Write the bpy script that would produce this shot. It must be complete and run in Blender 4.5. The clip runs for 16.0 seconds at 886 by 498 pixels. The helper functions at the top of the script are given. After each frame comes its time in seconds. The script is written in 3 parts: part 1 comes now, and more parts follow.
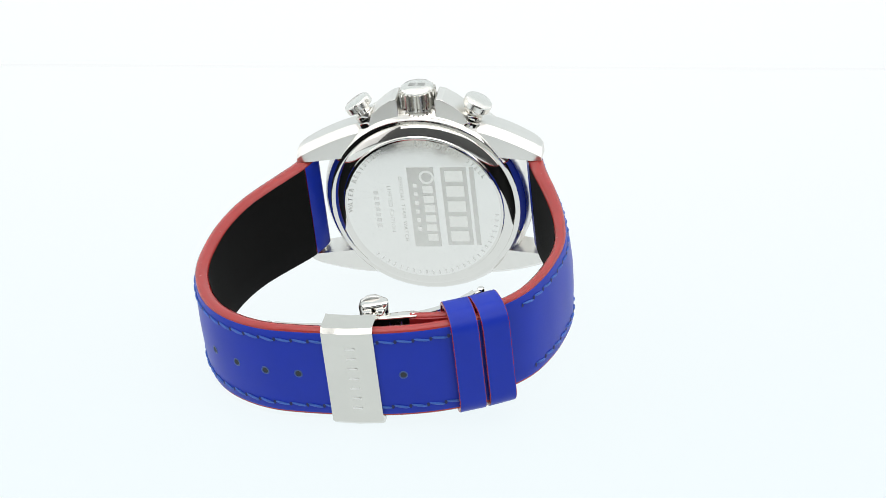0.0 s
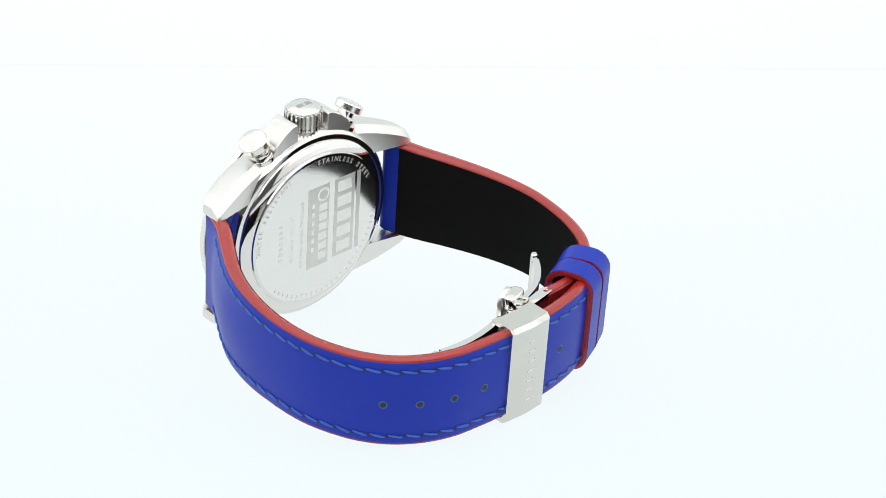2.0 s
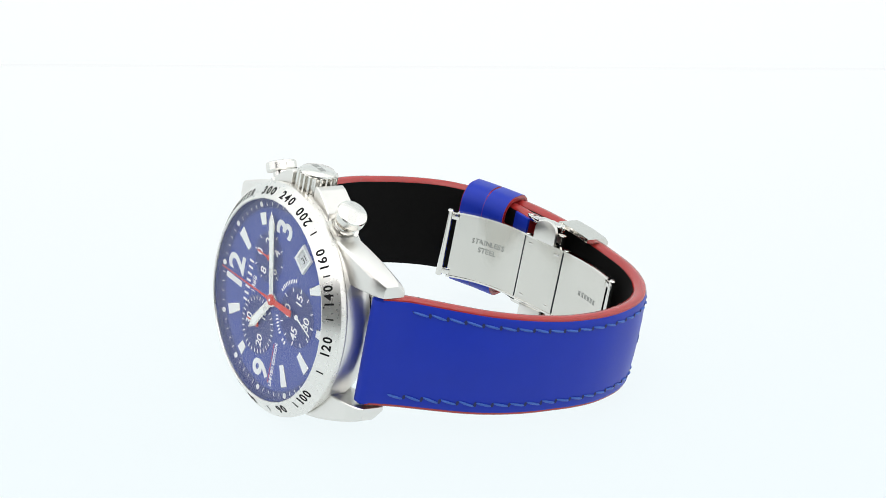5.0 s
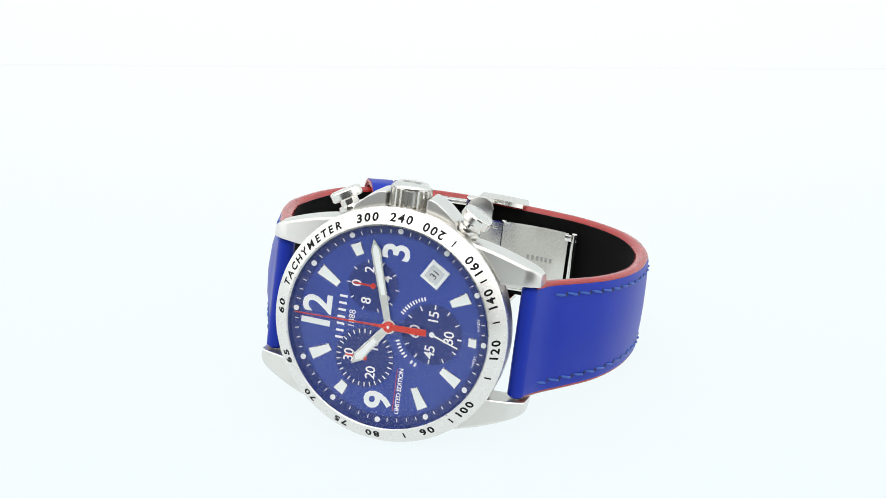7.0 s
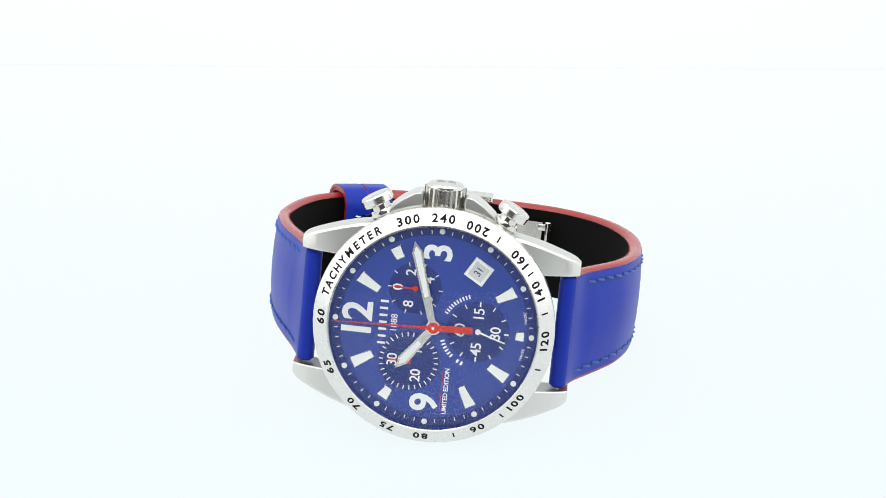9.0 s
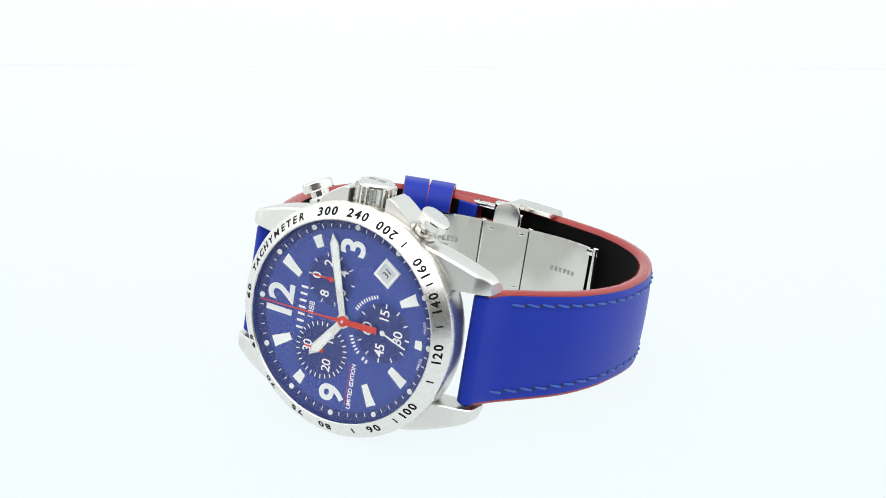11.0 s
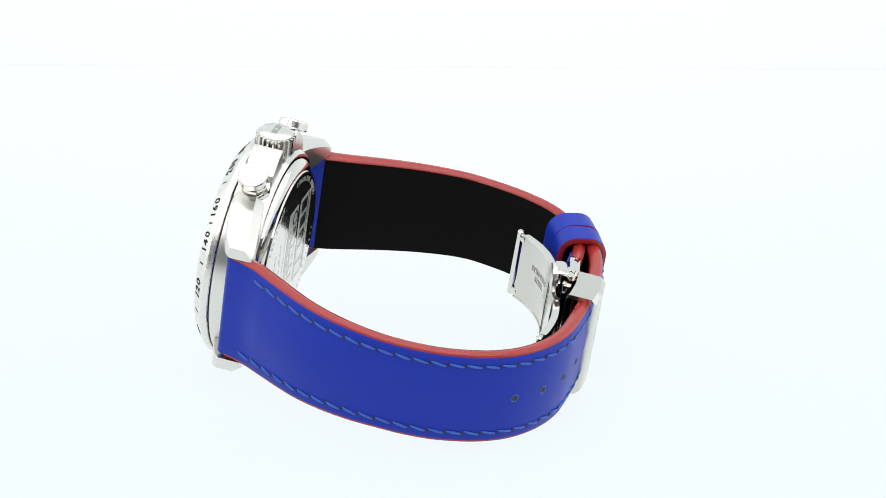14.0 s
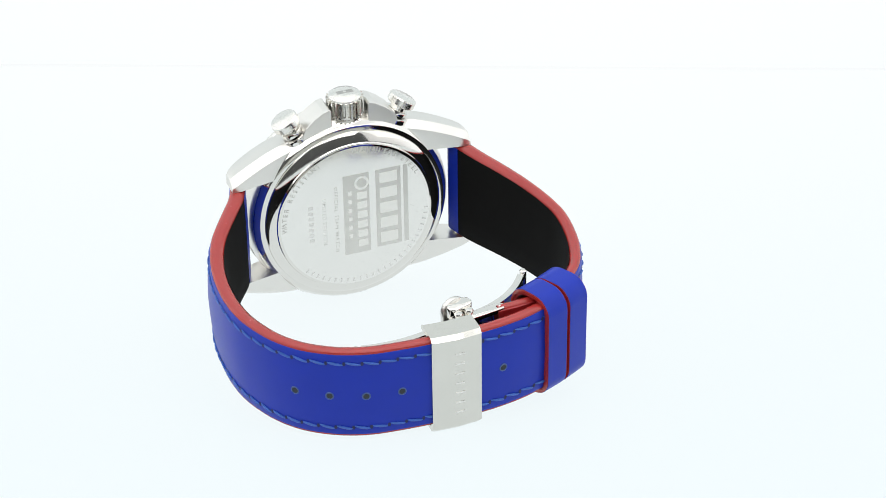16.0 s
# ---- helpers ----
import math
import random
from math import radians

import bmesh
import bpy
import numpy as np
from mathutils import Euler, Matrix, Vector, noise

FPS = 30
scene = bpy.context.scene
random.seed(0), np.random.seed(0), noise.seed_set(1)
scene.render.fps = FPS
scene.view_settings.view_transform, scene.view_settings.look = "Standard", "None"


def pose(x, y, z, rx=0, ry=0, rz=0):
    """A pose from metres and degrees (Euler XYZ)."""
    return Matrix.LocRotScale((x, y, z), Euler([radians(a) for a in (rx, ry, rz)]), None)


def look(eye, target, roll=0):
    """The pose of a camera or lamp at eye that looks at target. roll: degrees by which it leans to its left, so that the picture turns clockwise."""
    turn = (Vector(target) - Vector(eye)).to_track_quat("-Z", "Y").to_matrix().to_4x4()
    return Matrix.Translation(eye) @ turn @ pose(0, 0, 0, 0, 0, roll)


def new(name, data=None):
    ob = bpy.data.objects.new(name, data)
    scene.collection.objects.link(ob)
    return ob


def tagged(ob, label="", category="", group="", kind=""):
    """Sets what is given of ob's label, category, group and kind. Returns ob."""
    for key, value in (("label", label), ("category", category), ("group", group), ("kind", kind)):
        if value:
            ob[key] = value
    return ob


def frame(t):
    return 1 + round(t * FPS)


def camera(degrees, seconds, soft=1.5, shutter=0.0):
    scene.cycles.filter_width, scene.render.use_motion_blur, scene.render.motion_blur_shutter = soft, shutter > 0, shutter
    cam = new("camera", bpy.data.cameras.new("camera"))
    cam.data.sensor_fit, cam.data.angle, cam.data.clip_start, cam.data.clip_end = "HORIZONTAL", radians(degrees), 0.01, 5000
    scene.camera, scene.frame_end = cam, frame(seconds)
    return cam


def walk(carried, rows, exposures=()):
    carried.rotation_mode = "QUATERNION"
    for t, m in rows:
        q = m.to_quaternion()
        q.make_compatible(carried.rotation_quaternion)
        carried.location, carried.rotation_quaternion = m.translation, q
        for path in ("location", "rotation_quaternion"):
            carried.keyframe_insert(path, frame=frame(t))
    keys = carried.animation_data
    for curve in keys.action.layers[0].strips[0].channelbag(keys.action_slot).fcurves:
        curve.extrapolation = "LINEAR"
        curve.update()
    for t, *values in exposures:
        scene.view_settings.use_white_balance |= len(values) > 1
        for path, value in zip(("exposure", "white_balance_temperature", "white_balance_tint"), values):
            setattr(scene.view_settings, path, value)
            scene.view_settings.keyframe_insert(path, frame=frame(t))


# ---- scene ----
SECONDS = 16.0
cam = camera(21.22, SECONDS, soft=0.75)
LIFT = 0.0005
EYE = (0.00371, -0.39587, 0.18330 + LIFT)
AIM = (0.00371, 0.0, 0.02045 + LIFT)
walk(cam, [(0.0, look(EYE, AIM, 0.266)), (SECONDS, look(EYE, AIM, 0.266))])

# ---- light: a white tent with added glowing sides out of view, open towards a dark wall behind the camera ----
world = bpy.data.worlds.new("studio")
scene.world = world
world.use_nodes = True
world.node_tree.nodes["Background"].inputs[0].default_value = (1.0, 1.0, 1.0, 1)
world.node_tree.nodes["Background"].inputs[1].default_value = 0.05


def area_lamp(name, place, aim, sx, sy, power, colour=(1, 1, 1)):
    data = bpy.data.lights.new(name, "AREA")
    data.shape, data.size, data.size_y = "RECTANGLE", sx, sy
    data.energy, data.color = power, colour
    ob = new(name, data)
    ob.matrix_world = look(place, aim)
    return ob


# Unseen lamps, added: top for highlights, front for the dial, sides as fill.
area_lamp("fill_top", (0.0, -0.05, 0.62), (0, 0, 0.02), 0.55, 0.5, 1.0)
area_lamp("fill_front", (0.0, -0.62, 0.62), (0, 0, 0.02), 1.2, 0.40, 3.3)
area_lamp("fill_left", (-0.52, -0.18, 0.34), (0, 0, 0.02), 0.4, 0.4, 0.2)
area_lamp("fill_right", (0.52, -0.18, 0.34), (0, 0, 0.02), 0.4, 0.4, 0.2)


# ---- materials ----
def material(name, colour, rough=0.5, metal=0.0, coat=0.0, vary=0.06, scale=300.0, bump=0.0, bump_scale=4000.0,
             stretch=(1, 1, 1), rough_vary=0.08, spec=0.5, emit=None, strength=0.0):
    m = bpy.data.materials.new(name)
    m.use_nodes = True
    nt = m.node_tree
    b = nt.nodes["Principled BSDF"]
    b.inputs["Roughness"].default_value = rough
    b.inputs["Metallic"].default_value = metal
    b.inputs["Specular IOR Level"].default_value = spec
    b.inputs["Coat Weight"].default_value = coat
    b.inputs["Coat Roughness"].default_value = 0.06
    tc = nt.nodes.new("ShaderNodeTexCoord")
    mp = nt.nodes.new("ShaderNodeMapping")
    mp.inputs["Scale"].default_value = stretch
    nt.links.new(tc.outputs["Object"], mp.inputs["Vector"])
    n1 = nt.nodes.new("ShaderNodeTexNoise")
    n1.inputs["Scale"].default_value, n1.inputs["Detail"].default_value = scale, 6
    nt.links.new(mp.outputs["Vector"], n1.inputs["Vector"])
    n2 = nt.nodes.new("ShaderNodeTexNoise")
    n2.inputs["Scale"].default_value, n2.inputs["Detail"].default_value = bump_scale, 3
    nt.links.new(mp.outputs["Vector"], n2.inputs["Vector"])
    ramp = nt.nodes.new("ShaderNodeMixRGB")
    ramp.inputs[1].default_value = (*[c * (1 - vary) for c in colour], 1)
    ramp.inputs[2].default_value = (*[min(1, c * (1 + vary)) for c in colour], 1)
    nt.links.new(n1.outputs["Fac"], ramp.inputs[0])
    nt.links.new(ramp.outputs[0], b.inputs["Base Color"])
    rr = nt.nodes.new("ShaderNodeMapRange")
    rr.inputs["To Min"].default_value, rr.inputs["To Max"].default_value = max(0.02, rough - rough_vary), rough + rough_vary
    nt.links.new(n2.outputs["Fac"], rr.inputs["Value"])
    nt.links.new(rr.outputs[0], b.inputs["Roughness"])
    if bump > 0:
        bp = nt.nodes.new("ShaderNodeBump")
        bp.inputs["Strength"].default_value, bp.inputs["Distance"].default_value = bump, 0.0001
        nt.links.new(n2.outputs["Fac"], bp.inputs["Height"])
        nt.links.new(bp.outputs["Normal"], b.inputs["Normal"])
    if emit:
        b.inputs["Emission Color"].default_value = (*emit, 1)
        b.inputs["Emission Strength"].default_value = strength
    return m


steel_polished = material("polished_steel", (0.74, 0.725, 0.69), 0.07, 1.0, rough_vary=0.03, vary=0.02)
steel_brushed = material("brushed_steel", (0.76, 0.745, 0.71), 0.30, 1.0, rough_vary=0.012, vary=0.012, scale=120, bump_scale=700, stretch=(1, 12, 1))
steel_satin = material("satin_steel", (0.78, 0.765, 0.725), 0.20, 1.0, rough_vary=0.05, vary=0.03)
steel_bezel = material("bezel_steel", (0.80, 0.785, 0.75), 0.28, 1.0, rough_vary=0.03, vary=0.02, scale=200, bump_scale=1500)
steel_back = material("lapped_steel", (0.80, 0.79, 0.76), 0.13, 1.0, rough_vary=0.02, vary=0.02)
ink_faint = material("faint_etching", (0.73, 0.72, 0.69), 0.30, 1.0)
steel_plate = material("pressed_steel", (0.67, 0.655, 0.61), 0.15, 1.0, rough_vary=0.04, vary=0.05, scale=160)
engraved = material("etched_steel", (0.42, 0.42, 0.40), 0.45, 1.0, vary=0.05)
leather_blue = material("blue_leather", (0.006, 0.026, 0.345), 0.38, 0.0, vary=0.08, scale=180, spec=0.24, bump=0.07,
                        bump_scale=3500, rough_vary=0.06)
leather_black = material("black_lining", (0.0042, 0.0041, 0.004), 0.88, 0.0, vary=0.25, scale=900, spec=0.10, bump=0.3, bump_scale=5000)
edge_red = material("red_edge_paint", (0.33, 0.021, 0.018), 0.26, 0.0, coat=0.2, vary=0.08, scale=500, bump=0.015, bump_scale=900, rough_vary=0.03)
leather_red = material("red_leather", (0.28, 0.012, 0.014), 0.38, 0.0, vary=0.10, scale=500, bump=0.02, bump_scale=900)
thread_blue = material("blue_thread", (0.030, 0.105, 0.43), 0.5, 0.0, vary=0.2, scale=2500, bump=0.5, bump_scale=9000)
hole_rim = material("hole_rim", (0.03, 0.07, 0.22), 0.35, 0.0)
needle_dark = material("needle_hole_shade", (0.004, 0.010, 0.07), 0.6, 0.0)
hole_dark = material("hole_dark", (0.010, 0.016, 0.02), 0.6, 0.0)
dial_blue = material("blue_sunray_dial", (0.030, 0.062, 0.315), 0.38, 0.0, vary=0.05, scale=900)
dial_dark = material("dark_blue_subdial", (0.016, 0.033, 0.185), 0.40, 0.0, vary=0.05, scale=900)
dial_flange = material("dial_flange", (0.014, 0.030, 0.175), 0.40, 0.0, vary=0.04)
paint_white = material("white_print", (0.86, 0.87, 0.86), 0.5, 0.0, vary=0.02)
lume = material("luminous_paint", (0.84, 0.87, 0.85), 0.55, 0.0, vary=0.03)
hand_red = material("red_hand_paint", (0.62, 0.035, 0.02), 0.4, 0.0, vary=0.04)
ink_black = material("black_engraving", (0.008, 0.008, 0.008), 0.6, 0.0, spec=0.15)
ink_grey = material("grey_etching", (0.66, 0.65, 0.615), 0.38, 0.97)
blue_ring = material("blue_case_band", (0.012, 0.02, 0.16), 0.15, 0.6, coat=0.5)
# White card greyed: the sunken window's shade is put into its colour.
shaded_date_card = material("shaded_date_card", (0.62, 0.65, 0.66), 0.5, 0.0, vary=0.03)


def glow_white(name, colour):
    """White made to glow, with light falloff put into its colour: whitest at the back of the table, cooler towards its
    sides and front.
    """
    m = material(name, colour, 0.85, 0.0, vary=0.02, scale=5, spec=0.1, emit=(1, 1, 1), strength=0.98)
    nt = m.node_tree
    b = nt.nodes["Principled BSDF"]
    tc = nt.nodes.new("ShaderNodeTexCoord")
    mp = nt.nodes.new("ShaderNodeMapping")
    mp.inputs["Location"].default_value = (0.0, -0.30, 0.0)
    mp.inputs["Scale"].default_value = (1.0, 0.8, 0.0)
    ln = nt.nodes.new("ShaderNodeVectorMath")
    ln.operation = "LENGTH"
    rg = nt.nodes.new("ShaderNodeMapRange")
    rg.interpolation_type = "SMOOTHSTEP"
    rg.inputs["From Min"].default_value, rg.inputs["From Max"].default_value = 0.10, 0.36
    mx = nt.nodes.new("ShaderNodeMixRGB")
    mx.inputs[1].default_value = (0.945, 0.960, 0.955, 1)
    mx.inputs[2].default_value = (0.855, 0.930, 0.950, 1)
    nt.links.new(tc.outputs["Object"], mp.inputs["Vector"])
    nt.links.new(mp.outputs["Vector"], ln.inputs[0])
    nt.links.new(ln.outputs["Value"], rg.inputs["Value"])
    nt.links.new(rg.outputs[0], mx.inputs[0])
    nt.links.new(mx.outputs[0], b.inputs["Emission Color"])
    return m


# Table and sweep glow by themselves, so the watch casts no shadow.
acrylic = glow_white("glowing_white_acrylic", (0.04, 0.04, 0.04))
sweep_white = glow_white("glowing_white_sweep", (0.04, 0.04, 0.04))
# Glow added to the cloth so the steel mirrors a bright surround.
tent_white = material("glowing_tent_cloth", (0.80, 0.80, 0.80), 0.9, 0.0, vary=0.03, scale=5, emit=(1, 1, 1), strength=0.48)
dark_panel = material("unseen_dark_panel", (0.10, 0.10, 0.10), 0.9, 0.0, vary=0.1, scale=3)


def glass(name):
    m = bpy.data.materials.new(name)
    m.use_nodes = True
    b = m.node_tree.nodes["Principled BSDF"]
    b.inputs["Base Color"].default_value = (1, 1, 1, 1)
    b.inputs["Roughness"].default_value = 0.0
    b.inputs["IOR"].default_value = 1.25
    b.inputs["Transmission Weight"].default_value = 1.0
    return m


sapphire = glass("sapphire_crystal")

# ---- the watch's own axes: x to 3 o'clock, y to 12 o'clock, z out of the dial, in millimetres ----
MM = 0.001
AX3, AX12, AXN = (0.08649, 0.15584, 0.98399), (-0.99544, 0.05340, 0.07904), (-0.04023, -0.98634, 0.15974)
SEAT = Matrix(((AX3[0], AX12[0], AXN[0], 0.00281), (AX3[1], AX12[1], AXN[1], -0.03567),
               (AX3[2], AX12[2], AXN[2], 0.02051 + LIFT), (0, 0, 0, 1))) @ Matrix.Scale(MM, 4)


def finish(bm, smooth=35):
    bmesh.ops.remove_doubles(bm, verts=bm.verts, dist=1e-4)
    bmesh.ops.recalc_face_normals(bm, faces=bm.faces)
    for f in bm.faces:
        f.smooth = True
    lim = radians(smooth)
    for e in bm.edges:
        if len(e.link_faces) == 2 and e.calc_face_angle(0) > lim:
            e.smooth = False


def part(name, bm, mat, parent, label="", smooth=35, seat=True):
    finish(bm, smooth)
    if seat:
        bm.transform(SEAT)
    me = bpy.data.meshes.new(name)
    bm.to_mesh(me)
    bm.free()
    me.materials.append(mat)
    ob = new(name, me)
    ob.parent = parent
    if label:
        ob["label"] = label
    return ob


# ---- mesh makers, all in millimetres ----
def lathe(profile, n=96, closed=False):
    """Turns (r, z) pairs round z."""
    bm = bmesh.new()
    rings = []
    for r, z in profile:
        if r < 1e-6:
            rings.append([bm.verts.new((0, 0, z))])
        else:
            rings.append([bm.verts.new((r * math.cos(2 * math.pi * i / n), r * math.sin(2 * math.pi * i / n), z)) for i in range(n)])
    pairs = list(zip(rings, rings[1:])) + ([(rings[-1], rings[0])] if closed else [])
    for a, b in pairs:
        for i in range(n):
            j = (i + 1) % n
            vs = [a[i % len(a)], a[j % len(a)], b[j % len(b)], b[i % len(b)]]
            uniq = list(dict.fromkeys(vs))
            if len(uniq) > 2:
                bm.faces.new(uniq)
    return bm


def prism(outline, z0, z1, bevel=0.0, segments=2):
    """A closed outline in x, y raised from z0 to z1."""
    bm = bmesh.new()
    low = [bm.verts.new((x, y, z0)) for x, y in outline]
    high = [bm.verts.new((x, y, z1)) for x, y in outline]
    n = len(outline)
    bm.faces.new(low[::-1])
    bm.faces.new(high)
    for i in range(n):
        bm.faces.new((low[i], low[(i + 1) % n], high[(i + 1) % n], high[i]))
    if bevel > 0:
        bmesh.ops.recalc_face_normals(bm, faces=bm.faces)
        bmesh.ops.bevel(bm, geom=[e for e in bm.edges if e.calc_face_angle(0) > 0.5], offset=bevel, segments=segments,
                        affect="EDGES", profile=0.5, clamp_overlap=True)
    return bm


def box(sx, sy, sz, bevel=0.0, segments=2):
    return prism([(-sx / 2, -sy / 2), (sx / 2, -sy / 2), (sx / 2, sy / 2), (-sx / 2, sy / 2)], -sz / 2, sz / 2, bevel, segments)


def move(bm, m):
    bm.transform(m)
    return bm


def at(x, y, z, rx=0, ry=0, rz=0):
    return pose(x, y, z, rx, ry, rz)


def join(*bms):
    out = bmesh.new()
    for b in bms:
        me = bpy.data.meshes.new("scrap")
        b.to_mesh(me)
        b.free()
        out.from_mesh(me)
        bpy.data.meshes.remove(me)
    return out


def words(text, size, thick=0.03, spacing=1.0, bold=0.0):
    """Letters from the built-in font, centred, as a mesh in x, y."""
    cu = bpy.data.curves.new("scrap", "FONT")
    cu.body, cu.size, cu.extrude, cu.space_character = text, size, thick, spacing
    cu.align_x, cu.align_y, cu.offset = "CENTER", "CENTER", bold
    cu.resolution_u = 3
    ob = new("scrap", cu)
    bpy.context.view_layer.update()
    me = bpy.data.meshes.new_from_object(ob.evaluated_get(bpy.context.evaluated_depsgraph_get()))
    bpy.data.objects.remove(ob)
    bpy.data.curves.remove(cu)
    bm = bmesh.new()
    bm.from_mesh(me)
    bpy.data.meshes.remove(me)
    return bm


def spline(points, n):
    """A smooth curve through points, n samples evenly along it."""
    p = np.array(points, float)
    t = np.concatenate([[0], np.cumsum(np.linalg.norm(np.diff(p, axis=0), axis=1))])
    m = np.gradient(p, t, axis=0)
    fine = np.linspace(0, t[-1], 600)
    k = np.clip(np.searchsorted(t, fine, side="right") - 1, 0, len(t) - 2)
    h = (t[k + 1] - t[k])[:, None]
    u = ((fine - t[k]) / (t[k + 1] - t[k]))[:, None]
    c = (2 * u**3 - 3 * u**2 + 1) * p[k] + (u**3 - 2 * u**2 + u) * h * m[k] + (3 * u**2 - 2 * u**3) * p[k + 1] + (u**3 - u**2) * h * m[k + 1]
    L = np.concatenate([[0], np.cumsum(np.linalg.norm(np.diff(c, axis=0), axis=1))])
    s = np.linspace(0, L[-1], n)
    return np.stack([np.interp(s, L, c[:, i]) for i in range(c.shape[1])], 1), L[-1]


def sweep(path, section, shift=lambda s: 0.0, cap=True, closed_section=True):
    """Sweeps section(k, s), a list of (x, outward) pairs, along path rows (y, z); outward is the left-hand side away from the wrist."""
    tang = np.gradient(path, axis=0)
    tang /= np.linalg.norm(tang, axis=1)[:, None]
    bm = bmesh.new()
    rows = []
    n = len(path)
    for k in range(n):
        ty, tz = tang[k]
        ny, nz = -tz, ty
        sgn = OUT
        rows.append([bm.verts.new((x + shift(k / (n - 1)), path[k][0] + sgn * ny * o, path[k][1] + sgn * nz * o)) for x, o in section(k, k / (n - 1))])
    for a, b in zip(rows, rows[1:]):
        m = len(a)
        for i in range(m if closed_section else m - 1):
            j = (i + 1) % m
            bm.faces.new((a[i], a[j], b[j], b[i]))
    if cap and closed_section:
        bm.faces.new(rows[0][::-1])
        bm.faces.new(rows[-1])
    return bm


OUT = 1.0


# ---- the tent: table and sweep in view, the rest added out of view ----
def structure(name, bm, mat, label):
    finish(bm)
    me = bpy.data.meshes.new(name)
    bm.to_mesh(me)
    bm.free()
    me.materials.append(mat)
    return tagged(new(name, me), label, name.split("_")[0], kind="structure")


def slab(x0, x1, y0, y1, z0, z1):
    bm = bmesh.new()
    v = [bm.verts.new((x, y, z)) for z in (z0, z1) for x, y in ((x0, y0), (x1, y0), (x1, y1), (x0, y1))]
    for f in ((3, 2, 1, 0), (4, 5, 6, 7), (0, 1, 5, 4), (1, 2, 6, 5), (2, 3, 7, 6), (3, 0, 4, 7)):
        bm.faces.new([v[i] for i in f])
    return bm


structure("floor", slab(-0.9, 0.9, -0.27, 0.17, -0.01, 0.0), acrylic, "white acrylic table top made to glow")
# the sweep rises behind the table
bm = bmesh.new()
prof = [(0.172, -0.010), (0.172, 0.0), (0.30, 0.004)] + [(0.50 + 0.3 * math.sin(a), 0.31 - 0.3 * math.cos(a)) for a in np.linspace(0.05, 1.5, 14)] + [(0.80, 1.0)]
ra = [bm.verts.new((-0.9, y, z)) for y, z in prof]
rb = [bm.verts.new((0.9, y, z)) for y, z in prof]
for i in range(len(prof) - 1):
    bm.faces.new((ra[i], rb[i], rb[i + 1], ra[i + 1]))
structure("backdrop", bm, sweep_white, "seamless white sweep behind the table, made to glow")
# Unseen dark slab, added so the crystal mirrors no glowing floor.
structure("ground", slab(-0.9, 0.9, -0.9, -0.272, -0.02, -0.012), dark_panel, "unseen dark slab before the table, added for dark reflections")
# Unseen sides and roof that glow, added to light the watch.
structure("wall_left", slab(-0.91, -0.90, -0.9, 0.85, -0.01, 1.0), tent_white, "unseen glowing tent side, added for light")
structure("wall_right", slab(0.90, 0.91, -0.9, 0.85, -0.01, 1.0), tent_white, "unseen glowing tent side, added for light")
structure("ceiling", slab(-0.91, 0.91, -0.9, 0.85, 1.0, 1.01), tent_white, "unseen glowing tent roof, added for light")
# Unseen dark wall, added to give the steel dark reflections.
structure("wall_front", slab(-0.91, 0.91, -0.92, -0.90, -0.01, 1.01), dark_panel, "unseen dark wall behind the camera, added for dark reflections")

# ---- the watch ----
watch = tagged(new("wristwatch"), "steel chronograph wristwatch with blue dial and blue red-edged leather strap", "watch")


def ring_part(name, profile, mat, parent, label="", n=128, closed=True, smooth=30):
    return part(name, lathe(profile, n, closed), mat, parent, label, smooth)


# case
case = ring_part("case", [(17.0, -3.55), (20.0, -3.55), (20.15, -3.7), (20.15, -6.6), (19.8, -7.9), (19.4, -8.6), (17.0, -8.6)], steel_brushed, watch, "brushed steel watch case")
ring_part("case_chamfer", [(17.0, -8.6), (19.4, -8.6), (19.25, -8.9), (18.9, -9.5), (18.4, -9.95), (17.9, -10.05), (17.0, -10.05)], steel_polished, case, "polished lower edge of the case")
bezel = ring_part("bezel", [(17.55, -1.8), (17.55, -0.22), (17.68, -0.08), (17.85, -0.10), (20.2, -2.07), (20.38, -2.3), (20.42, -2.6), (20.42, -3.25), (20.3, -3.42), (17.6, -3.45)], steel_bezel, watch, "steel tachymeter bezel with black numerals")
ring_part("bezel_groove", [(18.2, -3.40), (19.5, -3.40), (19.5, -3.62), (18.2, -3.62)], ink_black, case)
back = ring_part("case_back", [(0, -11.7), (15.2, -11.7), (15.45, -11.6), (15.6, -11.3), (15.75, -11.25), (16.9, -10.8), (17.4, -10.4), (17.6, -9.8),
                               (17.6, -9.2), (0, -9.2)], steel_polished, watch, "polished steel screwed case back with etched writing", closed=False)


ring_part("back_disc", [(0, -11.704), (14.9, -11.704), (15.0, -11.69), (0, -11.66)], steel_back, back, "lapped steel disc of the case back", closed=False)


